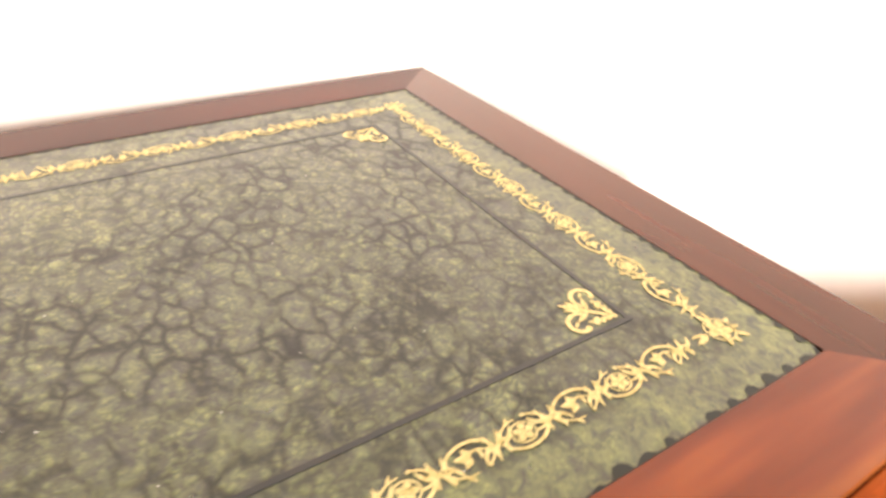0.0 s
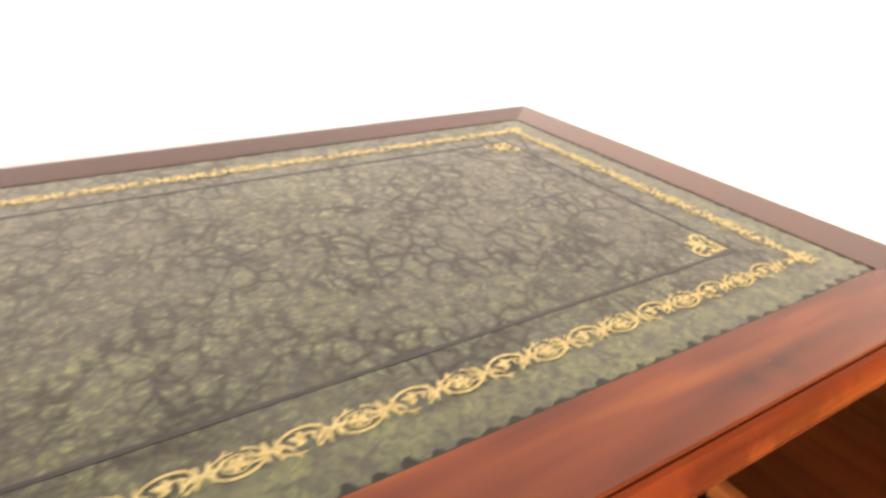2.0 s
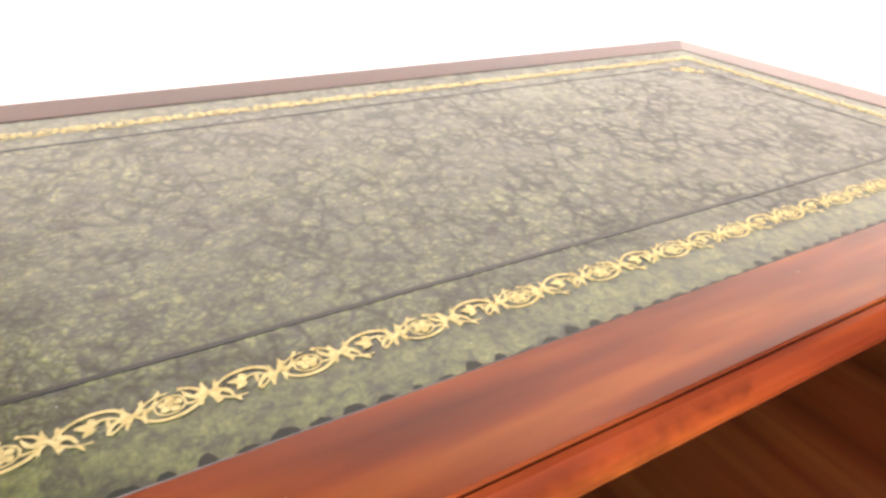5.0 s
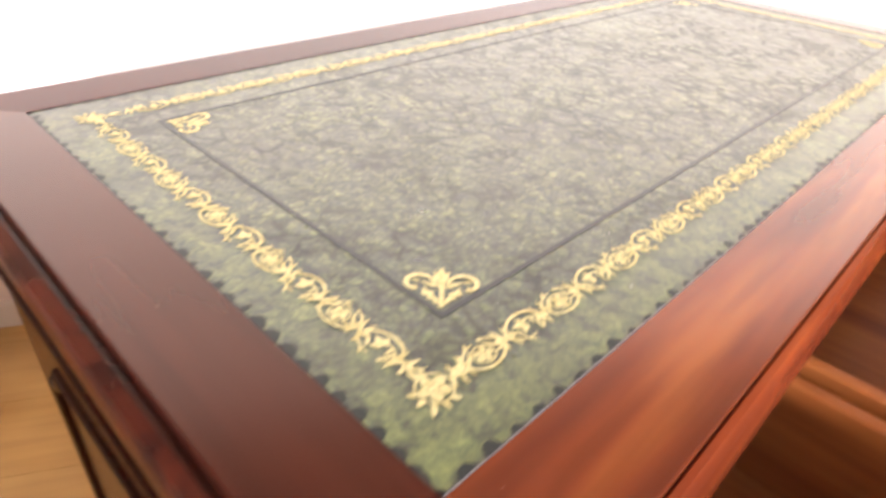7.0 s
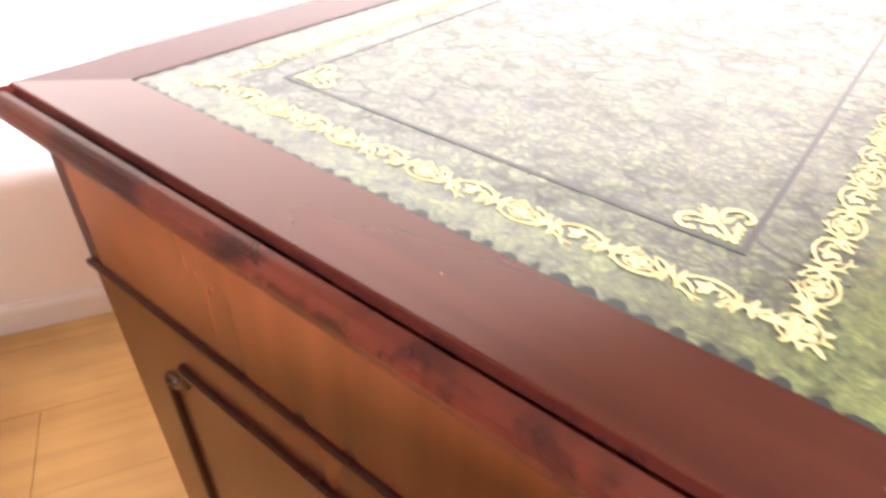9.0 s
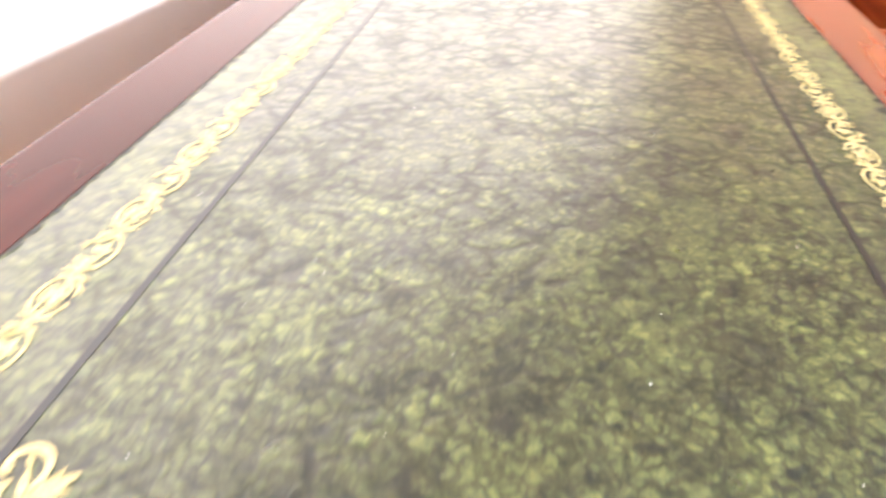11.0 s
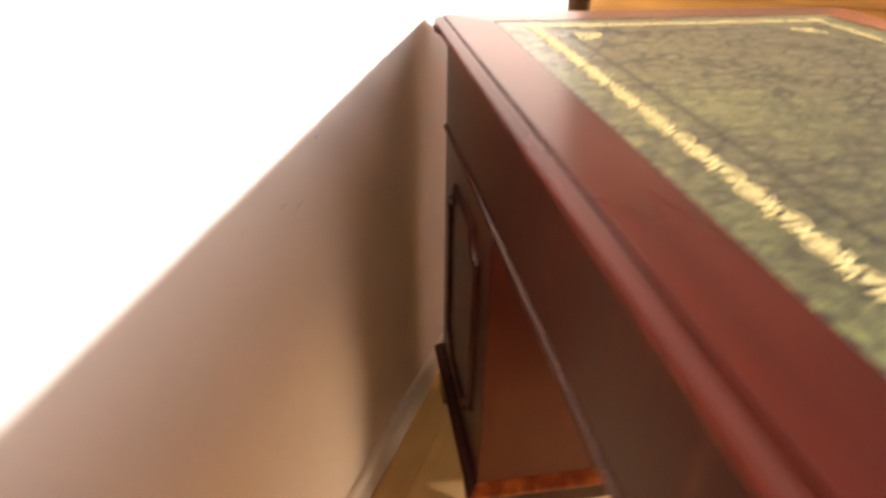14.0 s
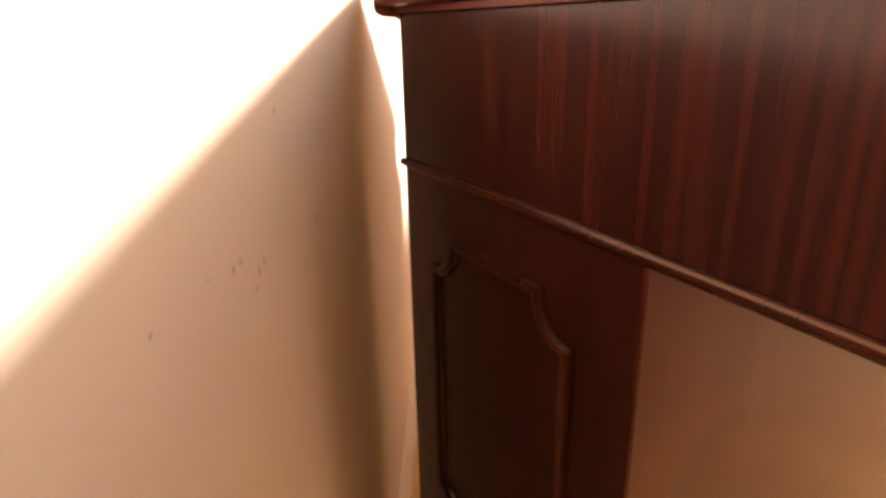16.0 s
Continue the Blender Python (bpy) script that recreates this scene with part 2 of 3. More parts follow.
white_gloss = material("cream gloss paint", 0.4, 0, (0.74, 0.62, 0.48))[0]
ceiling_paint = material("white ceiling paint", 0.8, 0, (0.8, 0.78, 0.74))[0]
stain = material("brown speck", 0.7, 0, (0.57, 0.43, 0.31))[0]
old_glue = material("grey glue", 0.5, 0, (0.3, 0.29, 0.27))[0]
dust = material("pale dust", 0.6, 0, (0.62, 0.6, 0.54))[0]
pale_nick = material("pale bruised varnish", 0.45, 0, (0.26, 0.1, 0.06))[0]
paving = material("buff paving", 0.8, 0, (0.26, 0.21, 0.16))[0]
brass = material("brass", 0.3, 0.9, (0.75, 0.5, 0.18))[0]
knob_wood = material("dark knob wood", 0.35, 0, (0.14, 0.05, 0.02))[0]

# ---- building helpers ----


def link_mesh(name, bm, mat, parent=None, label="", smooth=False):
    me = bpy.data.meshes.new(name)
    bm.to_mesh(me)
    bm.free()
    me.materials.append(mat)
    if smooth:
        for p in me.polygons:
            p.use_smooth = True
    ob = new(name, me)
    if parent:
        ob.parent = parent
    if label:
        ob["label"] = label
    return ob


part = link_mesh


def box(bm, x0, x1, y0, y1, z0, z1, bevel=0.0, m=None):
    """A box between two corners, its edges rounded, added to bm."""
    b2 = bmesh.new()
    bmesh.ops.create_cube(b2, size=1)
    bmesh.ops.transform(b2, verts=b2.verts, matrix=Matrix.Translation(((x0 + x1) / 2, (y0 + y1) / 2, (z0 + z1) / 2)) @ Matrix.Diagonal((abs(x1 - x0), abs(y1 - y0), abs(z1 - z0), 1)))
    if bevel:
        bmesh.ops.bevel(b2, geom=b2.edges[:], offset=bevel, segments=2, affect='EDGES', profile=0.5)
    if m:
        bmesh.ops.transform(b2, verts=b2.verts, matrix=m)
    me = bpy.data.meshes.new("tmp")
    b2.to_mesh(me)
    b2.free()
    bm.from_mesh(me)
    bpy.data.meshes.remove(me)
    return bm


def solid(x0, x1, y0, y1, z0, z1, bevel=0.0, m=None):
    return box(bmesh.new(), x0, x1, y0, y1, z0, z1, bevel, m)


def thing(name, label, category, group="", at=(0, 0, 0)):
    ob = new(name)
    ob.empty_display_size = 0.05
    return tagged(ob, label, category, group)


layer = itertools.count()


def lifted(z):
    """z raised by a hair, another for each piece of gold, so that pieces lie over one another."""
    return z + (next(layer) % 24) * 0.000018


def ribbon(bm, pts, widths, z):
    """A flat band along a run of points."""
    z = lifted(z)
    n = len(pts)
    rows = []
    for i, (x, y) in enumerate(pts):
        a, b = pts[max(i - 1, 0)], pts[min(i + 1, n - 1)]
        dx, dy = b[0] - a[0], b[1] - a[1]
        d = math.hypot(dx, dy) or 1
        w = widths(i / (n - 1)) / 2 if callable(widths) else widths / 2
        rows.append((bm.verts.new((x - dy / d * w, y + dx / d * w, z)), bm.verts.new((x + dy / d * w, y - dx / d * w, z))))
    for (a, b), (c, d) in zip(rows, rows[1:]):
        bm.faces.new((a, b, d, c))


def leaf(bm, x, y, angle, length, width, z):
    """A flat teardrop from its stalk outwards."""
    z = lifted(z)
    ring = []
    for i in range(10):
        u = i / 9
        ring.append((length * u, width / 2 * math.sin(math.pi * u ** 0.7)))
    pts = ring + [(a, -b) for a, b in reversed(ring[1:-1])]
    c, s = math.cos(angle), math.sin(angle)
    bm.faces.new([bm.verts.new((x + a * c - b * s, y + a * s + b * c, z)) for a, b in pts])

# ---- the room ----
ROOM = pose(1.183, 0.549, 0, 0, 0, -29.3)   # x along the back wall, y into it
X0, X1, Y0, TOP = -2.6, 1.78, -1.8, 2.7
SILL, HEAD, WIN0, WIN1 = 0.88, 2.58, -1.6, 1.6


def room_part(name, bm, mat, label="", kind="structure", smooth=False):
    ob = link_mesh(name, bm, mat, None, "", smooth)
    ob.matrix_world = ROOM
    return tagged(ob, label, kind=kind)


room_part("wall_back", solid(X0 - 0.2, X1 + 0.2, 0, 0.2, -0.05, TOP), paint, "plain cream painted wall with a few brown specks")
room_part("wall_end", solid(X1, X1 + 0.2, Y0, 0, -0.05, TOP), paint, "plain cream painted end wall")
room_part("wall_side", solid(X0 - 0.2, X0, Y0, 0, -0.05, TOP), paint, "plain cream painted side wall")
bm = bmesh.new()
LOW0, LOW1, LOWZ0, LOWZ1 = -0.95, 0.12, 0.06, 0.5       # an unseen low opening under the window, added to sun the kneehole floor
for a in ((X0 - 0.2, LOW0, -0.05, SILL), (LOW1, X1 + 0.2, -0.05, SILL), (LOW0, LOW1, -0.05, LOWZ0), (LOW0, LOW1, LOWZ1, SILL), (X0 - 0.2, X1 + 0.2, HEAD, TOP), (X0 - 0.2, WIN0, SILL, HEAD), (WIN1, X1 + 0.2, SILL, HEAD)):
    box(bm, a[0], a[1], Y0 - 0.2, Y0, a[2], a[3])
room_part("wall_front", bm, paint, "cream painted wall with a wide window opening")
room_part("ceiling", solid(X0 - 0.2, X1 + 0.2, Y0 - 0.2, 0.2, TOP, TOP + 0.1), ceiling_paint, "flat white painted ceiling")
floor = room_part("floor", solid(X0, X1, Y0, 0, -0.06, -0.006), knob_wood, "oak plank floor with fine joints")
# unseen ground, added to dim the sky that shows through the low opening
bm = bmesh.new()
bm.faces.new([bm.verts.new(v) for v in ((-400, -400, -0.15), (400, -400, -0.15), (400, 400, -0.15), (-400, 400, -0.15))])
room_part("ground", bm, paving, "unseen buff ground, added round the house")
win = room_part("window_1", solid(WIN0, WIN1, Y0 - 0.12, Y0 - 0.06, SILL, SILL + 0.05, 0.004), white_gloss, "wide white framed window")
for a in ((WIN0, WIN1, HEAD - 0.05, HEAD), (WIN0, WIN0 + 0.05, SILL + 0.05, HEAD - 0.05), (WIN1 - 0.05, WIN1, SILL + 0.05, HEAD - 0.05)):
    part("window_frame", solid(a[0], a[1], Y0 - 0.12, Y0 - 0.06, a[2], a[3], 0.004), white_gloss, win)

# frame of the added opening, out of view
low = room_part("added_low_opening", solid(LOW0, LOW1, Y0 - 0.12, Y0 - 0.06, LOWZ0, LOWZ0 + 0.02, 0.003), white_gloss, "white frame of an unseen low opening, added to light the floor")
for a in ((LOW0, LOW1, LOWZ1 - 0.02, LOWZ1), (LOW0, LOW0 + 0.02, LOWZ0 + 0.02, LOWZ1 - 0.02), (LOW1 - 0.02, LOW1, LOWZ0 + 0.02, LOWZ1 - 0.02)):
    part("window_frame", solid(a[0], a[1], Y0 - 0.12, Y0 - 0.06, a[2], a[3], 0.003), white_gloss, low)

# skirting along the back wall, with a rounded top
prof = [(0, 0), (-0.014, 0), (-0.014, 0.052), (-0.012, 0.060), (-0.008, 0.065), (-0.004, 0.067), (0, 0.067)]
bm = bmesh.new()
rows = [[bm.verts.new((x, y, z)) for y, z in prof] for x in (X0, X1)]
for i in range(len(prof) - 1):
    bm.faces.new((rows[0][i], rows[0][i + 1], rows[1][i + 1], rows[1][i]))
room_part("baseboard", bm, white_gloss, "cream gloss painted skirting board")

# small brown specks on the wall
specks = [(-0.307, 0.762), (-0.289, 0.762), (-0.296, 0.734), (-0.806, 0.735), (-0.778, 0.732), (-0.818, 0.776), (-0.26, 0.618), (-0.324, 0.62), (-0.41, 0.641),
          (-0.379, 0.628), (-0.386, 0.622), (-0.435, 0.647), (-0.327, 0.694), (-0.48, 0.648), (-0.272, 0.486), (-0.49, 0.525)]
bm = bmesh.new()
rng = random.Random(4)
for lx, wz in specks:
    for k in range(rng.choice((1, 1, 2))):
        r = rng.uniform(0.0009, 0.002)
        cx, cz = lx + k * rng.uniform(0.004, 0.009), wz + k * rng.uniform(-0.006, 0.006)
        bm.faces.new([bm.verts.new((cx + r * rng.uniform(0.6, 1.2) * math.cos(a), -0.0006, cz + r * rng.uniform(0.7, 1.5) * math.sin(a))) for a in [2 * math.pi * i / 9 for i in range(9)]])
room_part("wall_specks", bm, stain, "small brown specks on the cream wall", kind="stuff")

# ---- the desk ----
L, D, H = 1.032, 0.366, 0.775          # the tooled inner line: 0..L by 0..D, and the top's height
desk = thing("pedestal_desk", "red mahogany pedestal desk with gold-tooled green leather top, drawers open", "desk")


def swept(profile, x0, x1, y0, y1, sides="fbrl"):
    """One mesh for each side of a rectangle: the profile (outward offset, height) run along it, mitred."""
    out = {}
    for side in sides:
        bm = bmesh.new()
        a, b = [], []
        for m, z in profile:
            if side == "f":
                p, q = (x0 - m, y0 - m), (x1 + m, y0 - m)
            elif side == "b":
                p, q = (x1 + m, y1 + m), (x0 - m, y1 + m)
            elif side == "r":
                p, q = (x1 + m, y0 - m), (x1 + m, y1 + m)
            else:
                p, q = (x0 - m, y1 + m), (x0 - m, y0 - m)
            a.append(bm.verts.new((*p, z)))
            b.append(bm.verts.new((*q, z)))
        n = len(profile)
        for i in range(n):
            j = (i + 1) % n
            bm.faces.new((a[i], a[j], b[j], b[i]))
        bm.faces.new(list(reversed(a)))
        bm.faces.new(b)
        bmesh.ops.recalc_face_normals(bm, faces=bm.faces)
        out[side] = bm
    return out


LM, SLAB = 0.085, 0.149
slab_prof = [(LM, H - 0.03), (LM, H), (SLAB - 0.0012, H), (SLAB - 0.0003, H - 0.0004), (SLAB, H - 0.0013), (SLAB, H - 0.03)]
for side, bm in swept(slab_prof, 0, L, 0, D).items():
    part("top_rail", bm, {"f": mahogany_x, "b": mahogany_back_shaded}.get(side, mahogany_y), desk)


def nosing(gap, drop, hang=1.0):
    """The rounded moulding under the edge of the top: its distance from the slab and the height that it stands below it."""
    m = SLAB + gap
    out = [(SLAB + 0.0002, H - 0.0305), (SLAB + 0.0002, H - drop - 0.004), (m, H - drop - 0.004), (m, H - drop), (m + 0.0008, H - drop + 0.0008), (m + 0.0046, H - drop - 0.0004), (m + 0.0084, H - 0.0092),
            (m + 0.011, H - 0.0144), (m + 0.0121, H - 0.0206), (m + 0.0116, H - 0.0262), (m + 0.0096, H - 0.0302), (m + 0.0046, H - 0.0328), (SLAB - 0.002, H - 0.0338), (SLAB - 0.010, H - 0.0388),
            (SLAB - 0.02, H - 0.045), (SLAB - 0.02, H - 0.0305)]
    return [(x, H - (H - z) * hang) for x, z in out]


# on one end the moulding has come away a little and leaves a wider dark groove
for sides, gap, drop, mat, hang in (("f", 0.0009, 0.003, mahogany_nose_sunlit, 1.0), ("b", 0.0014, 0.0048, mahogany_back_shaded, 0.74), ("r", 0.0014, 0.0048, mahogany_y, 1.0), ("l", 0.0042, 0.007, mahogany_y, 1.0)):
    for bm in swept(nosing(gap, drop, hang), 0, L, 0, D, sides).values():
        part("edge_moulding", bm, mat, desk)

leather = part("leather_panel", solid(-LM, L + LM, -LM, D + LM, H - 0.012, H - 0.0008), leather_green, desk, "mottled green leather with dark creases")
ZT = H - 0.0004
for side, bm in swept([(-0.0019, ZT - 0.0003), (-0.0019, ZT), (0.0019, ZT), (0.0019, ZT - 0.0003)], 0, L, 0, D).items():
    part("tooled_line", bm, leather_line, leather, "dark blind-tooled line")


def scallops(n_from, n_to, depth):
    """A dark strip with a scalloped inner edge, along x from n_from to n_to, its outer edge on y = 0."""
    bm = bmesh.new()
    pitch, steps = 0.0175 if n_to > 0.6 else 0.0148, 16
    count = int((n_to - n_from) / pitch)
    pitch = (n_to - n_from) / count
    prev = None
    for i in range(count * steps + 1):
        s = i / steps
        k = round(s)
        wide = 0.3 + 0.24 * noise.noise((k * 1.7, n_to * 5, 4.3))
        amp = depth * (0.95 + 1.3 * noise.noise((k * 2.3, n_to * 7, 0.3)))
        ragged = 0.0009 * noise.noise((s * 5.1, n_to * 3, 1.7)) + 0.0006 * noise.noise((s * 13, n_to * 3, 6.7))
        d = 0.0012 + ragged + amp * max(0.0, 1 - ((s - k) / wide) ** 2) ** 0.6
        row = (bm.verts.new((n_from + s * pitch, 0, ZT)), bm.verts.new((n_from + s * pitch, max(d, 0.0004), ZT)))
        if prev:
            bm.faces.new((prev[0], row[0], row[1], prev[1]))
        prev = row
    return bm


SIDES = (("f", L, pose(0, 0, 0)), ("b", L, pose(L, D, 0, 0, 0, 180)), ("r", D, pose(L, 0, 0, 0, 0, 90)), ("l", D, pose(0, D, 0, 0, 0, 270)))
for side, run, m in SIDES:
    ob = part("scalloped_edge", scallops(-LM, run + LM, 0.0024 if side == "b" else 0.0042), leather_dark, leather, "dark scalloped tooling")
    ob.matrix_world = m @ pose(0, -LM, 0)
    if side == "f":
        bm = bmesh.new()
        line = [(-LM + 0.62 * u, 0.0007 + 0.0004 * noise.noise((u * 40, 2, 0))) for u in [i / 90 for i in range(91)]]
        ribbon(bm, line, lambda u: 0.0009 * (1 - u ** 3) * (1 + 0.5 * noise.noise((u * 60, 0, 5))), H - 0.0003)
        ob = part("glue_line", bm, old_glue, leather, "pale glue line")
        ob.matrix_world = m @ pose(0, -LM, 0)

# tiny flecks of dust on the leather
bm = bmesh.new()
rng = random.Random(31)
for k in range(75):
    x, y, r = rng.uniform(0.02, L - 0.02), rng.uniform(-0.07, D + 0.05), rng.uniform(0.00025, 0.0007)
    turn = rng.uniform(0, 3)
    bm.faces.new([bm.verts.new((x + r * (1.5 if j % 2 else 0.8) * math.cos(turn + j * 1.047), y + r * math.sin(turn + j * 1.047), H + 0.0002)) for j in range(6)])
tagged(link_mesh("dust_flecks", bm, dust), "tiny pale dust flecks lying on green leather", kind="stuff")

# a few pale nicks in the varnish of the top
rng = random.Random(12)
for nx, ny, a, ln in ((-0.131, -0.077, 0.9, 0.006), (-0.063, -0.099, 0.2, 0.0025), (-0.112, -0.083, 0.5, 0.003), (-0.134, -0.122, 0.3, 0.0022), (0.24, -0.117, 0.4, 0.002), (0.62, -0.103, 2.4, 0.004), (-0.118, 0.11, 1.2, 0.003), (0.9, -0.121, 0.1, 0.003)):
    bm = bmesh.new()
    leaf(bm, nx, ny, a, ln * 0.8, ln * 0.18, H + 0.00015)
    part("varnish_nick", bm, pale_nick, desk, "pale nick in the varnish")

# gold tooling
PITCH, BAND, BAND_END = 0.0707, 0.038, 0.0435     # the end borders lie a little further out


def dot(bm, x, y, r, squash=1.0):
    z = lifted(ZT)
    bm.faces.new([bm.verts.new((x + r * math.cos(k * 0.628), y + squash * r * math.sin(k * 0.628), z)) for k in range(10)])


def rosette(bm, x, y, r, turn=0.4):
    for k in range(5):
        a = k * math.tau / 5 + turn
        dot(bm, x + r * 0.62 * math.cos(a), y + r * 0.62 * math.sin(a), r * 0.37)
        ribbon(bm, [(x + r * 0.15 * math.cos(a), y + r * 0.15 * math.sin(a)), (x + r * 0.55 * math.cos(a), y + r * 0.55 * math.sin(a))], r * 0.26, ZT)
    dot(bm, x, y, r * 0.2)


def spiral(cx, cy, r0, r1, a0, a1, n=14, squash=1.0):
    out = []
    for i in range(n + 1):
        u = i / n
        r, a = r0 + (r1 - r0) * u, a0 + (a1 - a0) * u
        out.append((cx + r * math.cos(a), cy + squash * r * math.sin(a)))
    return out


def oval(cx, cy, rx, ry, a0, a1, tilt, n=18):
    out = []
    for i in range(n + 1):
        a = a0 + (a1 - a0) * i / n
        u, v = rx * math.cos(a), ry * math.sin(a)
        out.append((cx + u * math.cos(tilt) - v * math.sin(tilt), cy + u * math.sin(tilt) + v * math.cos(tilt)))
    return out


def horn(bm, x, y, angle, bend, length, width):
    """A curved leaf that swells and runs out to a point."""
    pts, a = [(x, y)], angle
    for i in range(9):
        a += bend / 9
        x, y = x + length / 9 * math.cos(a), y + length / 9 * math.sin(a)
        pts.append((x, y))
    ribbon(bm, pts, lambda u: width * (0.4 + 0.6 * math.sin(math.pi * min(1, u * 1.5) / 2)) * (1 - u ** 2.2) + 0.0005, ZT)


def joint(bm, jx, flower, rng):
    """The tuft of acanthus leaves between two curls of the vine: one fan swept forwards, one back, like an S."""
    sg = -1 if flower else 1
    for back in (0, math.pi):
        c = math.cos(back)
        for u, a, bend, ln, w in ((-0.0055, 1.0, 0.8, 0.0105, 0.0026), (-0.0005, 0.8, 0.75, 0.0126, 0.003), (0.0048, 0.55, 0.75, 0.0116, 0.0027), (0.0012, -0.5, -0.8, 0.0075, 0.0022)):
            horn(bm, jx + c * u + rng.uniform(-0.0005, 0.0005), -c * sg * 0.0012, back + sg * (a + rng.uniform(-0.1, 0.1)), sg * bend, ln * rng.uniform(0.92, 1.06), w)
    ribbon(bm, [(jx - 0.0075 + 0.015 * u, -sg * 0.0022 * math.sin(math.tau * u)) for u in [i / 8 for i in range(9)]], lambda u: 0.0014 + 0.0014 * math.sin(math.pi * u), ZT)


def scroll_cell(bm, x, flower, rng):
    """One curl of the vine: a slender arm swings round one side and curls in; a flower or a three-lobed bloom fills it."""
    sg = 1 if flower else -1
    arm = [(px, sg * py) for px, py in oval(x, 0, 0.0146, 0.0104, 3.3, 7.4, 0.14 * sg, 26)]
    ribbon(bm, arm, lambda u: 0.0011 + 0.0012 * math.sin(math.pi * u) ** 0.7, ZT)
    dot(bm, arm[-1][0], arm[-1][1], 0.0014)
    thin = [(px, sg * py) for px, py in oval(x - 0.0015, 0.0, 0.0136, 0.0098, 3.1, 1.5, 0.05 * sg, 12)]
    ribbon(bm, thin, lambda u: 0.0018 - 0.0008 * u, ZT)
    horn(bm, thin[8][0], thin[8][1], sg * 0.5, sg * 0.9, 0.006, 0.0022)
    horn(bm, thin[4][0], thin[4][1], sg * 1.5, sg * 0.8, 0.0045, 0.0018)
    if flower:
        rosette(bm, x - 0.001, -0.0002, 0.0062, rng.uniform(0, 1.2))
        ribbon(bm, oval(x - 0.001, -0.0002, 0.0073, 0.0070, 0, math.tau, 0, 24), 0.0012, ZT)
        horn(bm, x + 0.006, -sg * 0.003, -sg * 0.3, sg * 0.9, 0.0085, 0.0018)
    else:
        ribbon(bm, [(x + 0.0125 - 0.013 * u, -sg * 0.004 * math.sin(2.6 * u)) for u in [i / 8 for i in range(9)]], lambda u: 0.0012 + 0.0008 * u, ZT)
        for a, ln, w in ((3.1, 0.0095, 0.0052), (2.1, 0.0078, 0.0048), (-2.1, 0.0078, 0.0048)):
            leaf(bm, x + 0.001, -sg * 0.0008, a + 0.25 * sg, ln, w, ZT)
        horn(bm, x + 0.0065, -sg * 0.003, sg * 1.2, sg * 0.8, 0.006, 0.002)
    joint(bm, x + PITCH / 4, flower, rng)


# where the first curl of each side's border stands, and whether it holds a flower
BORDER = {"f": (-0.005, True), "b": (-0.003, True), "r": (0.0085, False), "l": (0.0085, False)}
for side, run, m in SIDES:
    rng = random.Random(side)
    bm = bmesh.new()
    x, flower = BORDER[side]
    joint(bm, x - PITCH / 4 - 0.001, not flower, rng)
    while x < run + 0.008:
        scroll_cell(bm, x, flower, rng)
        x, flower = x + PITCH / 2, not flower
    # sprigs that lead into the corner flowers
    for x, way in ((-0.031, 0), (run + 0.031, math.pi)):
        for a, bend in ((0.75, -0.9), (-0.75, 0.9), (0.1, 0.3)):
            horn(bm, x, 0, way + a, bend, 0.0125, 0.003)
    ob = tagged(part("gold_border", bm, gold, leather, "gold scrolling vine border"), kind="stuff")
    ob.matrix_world = m @ pose(0, -BAND if run == L else -BAND_END, 0) @ Matrix.Diagonal((1, 0.92, 1, 1))

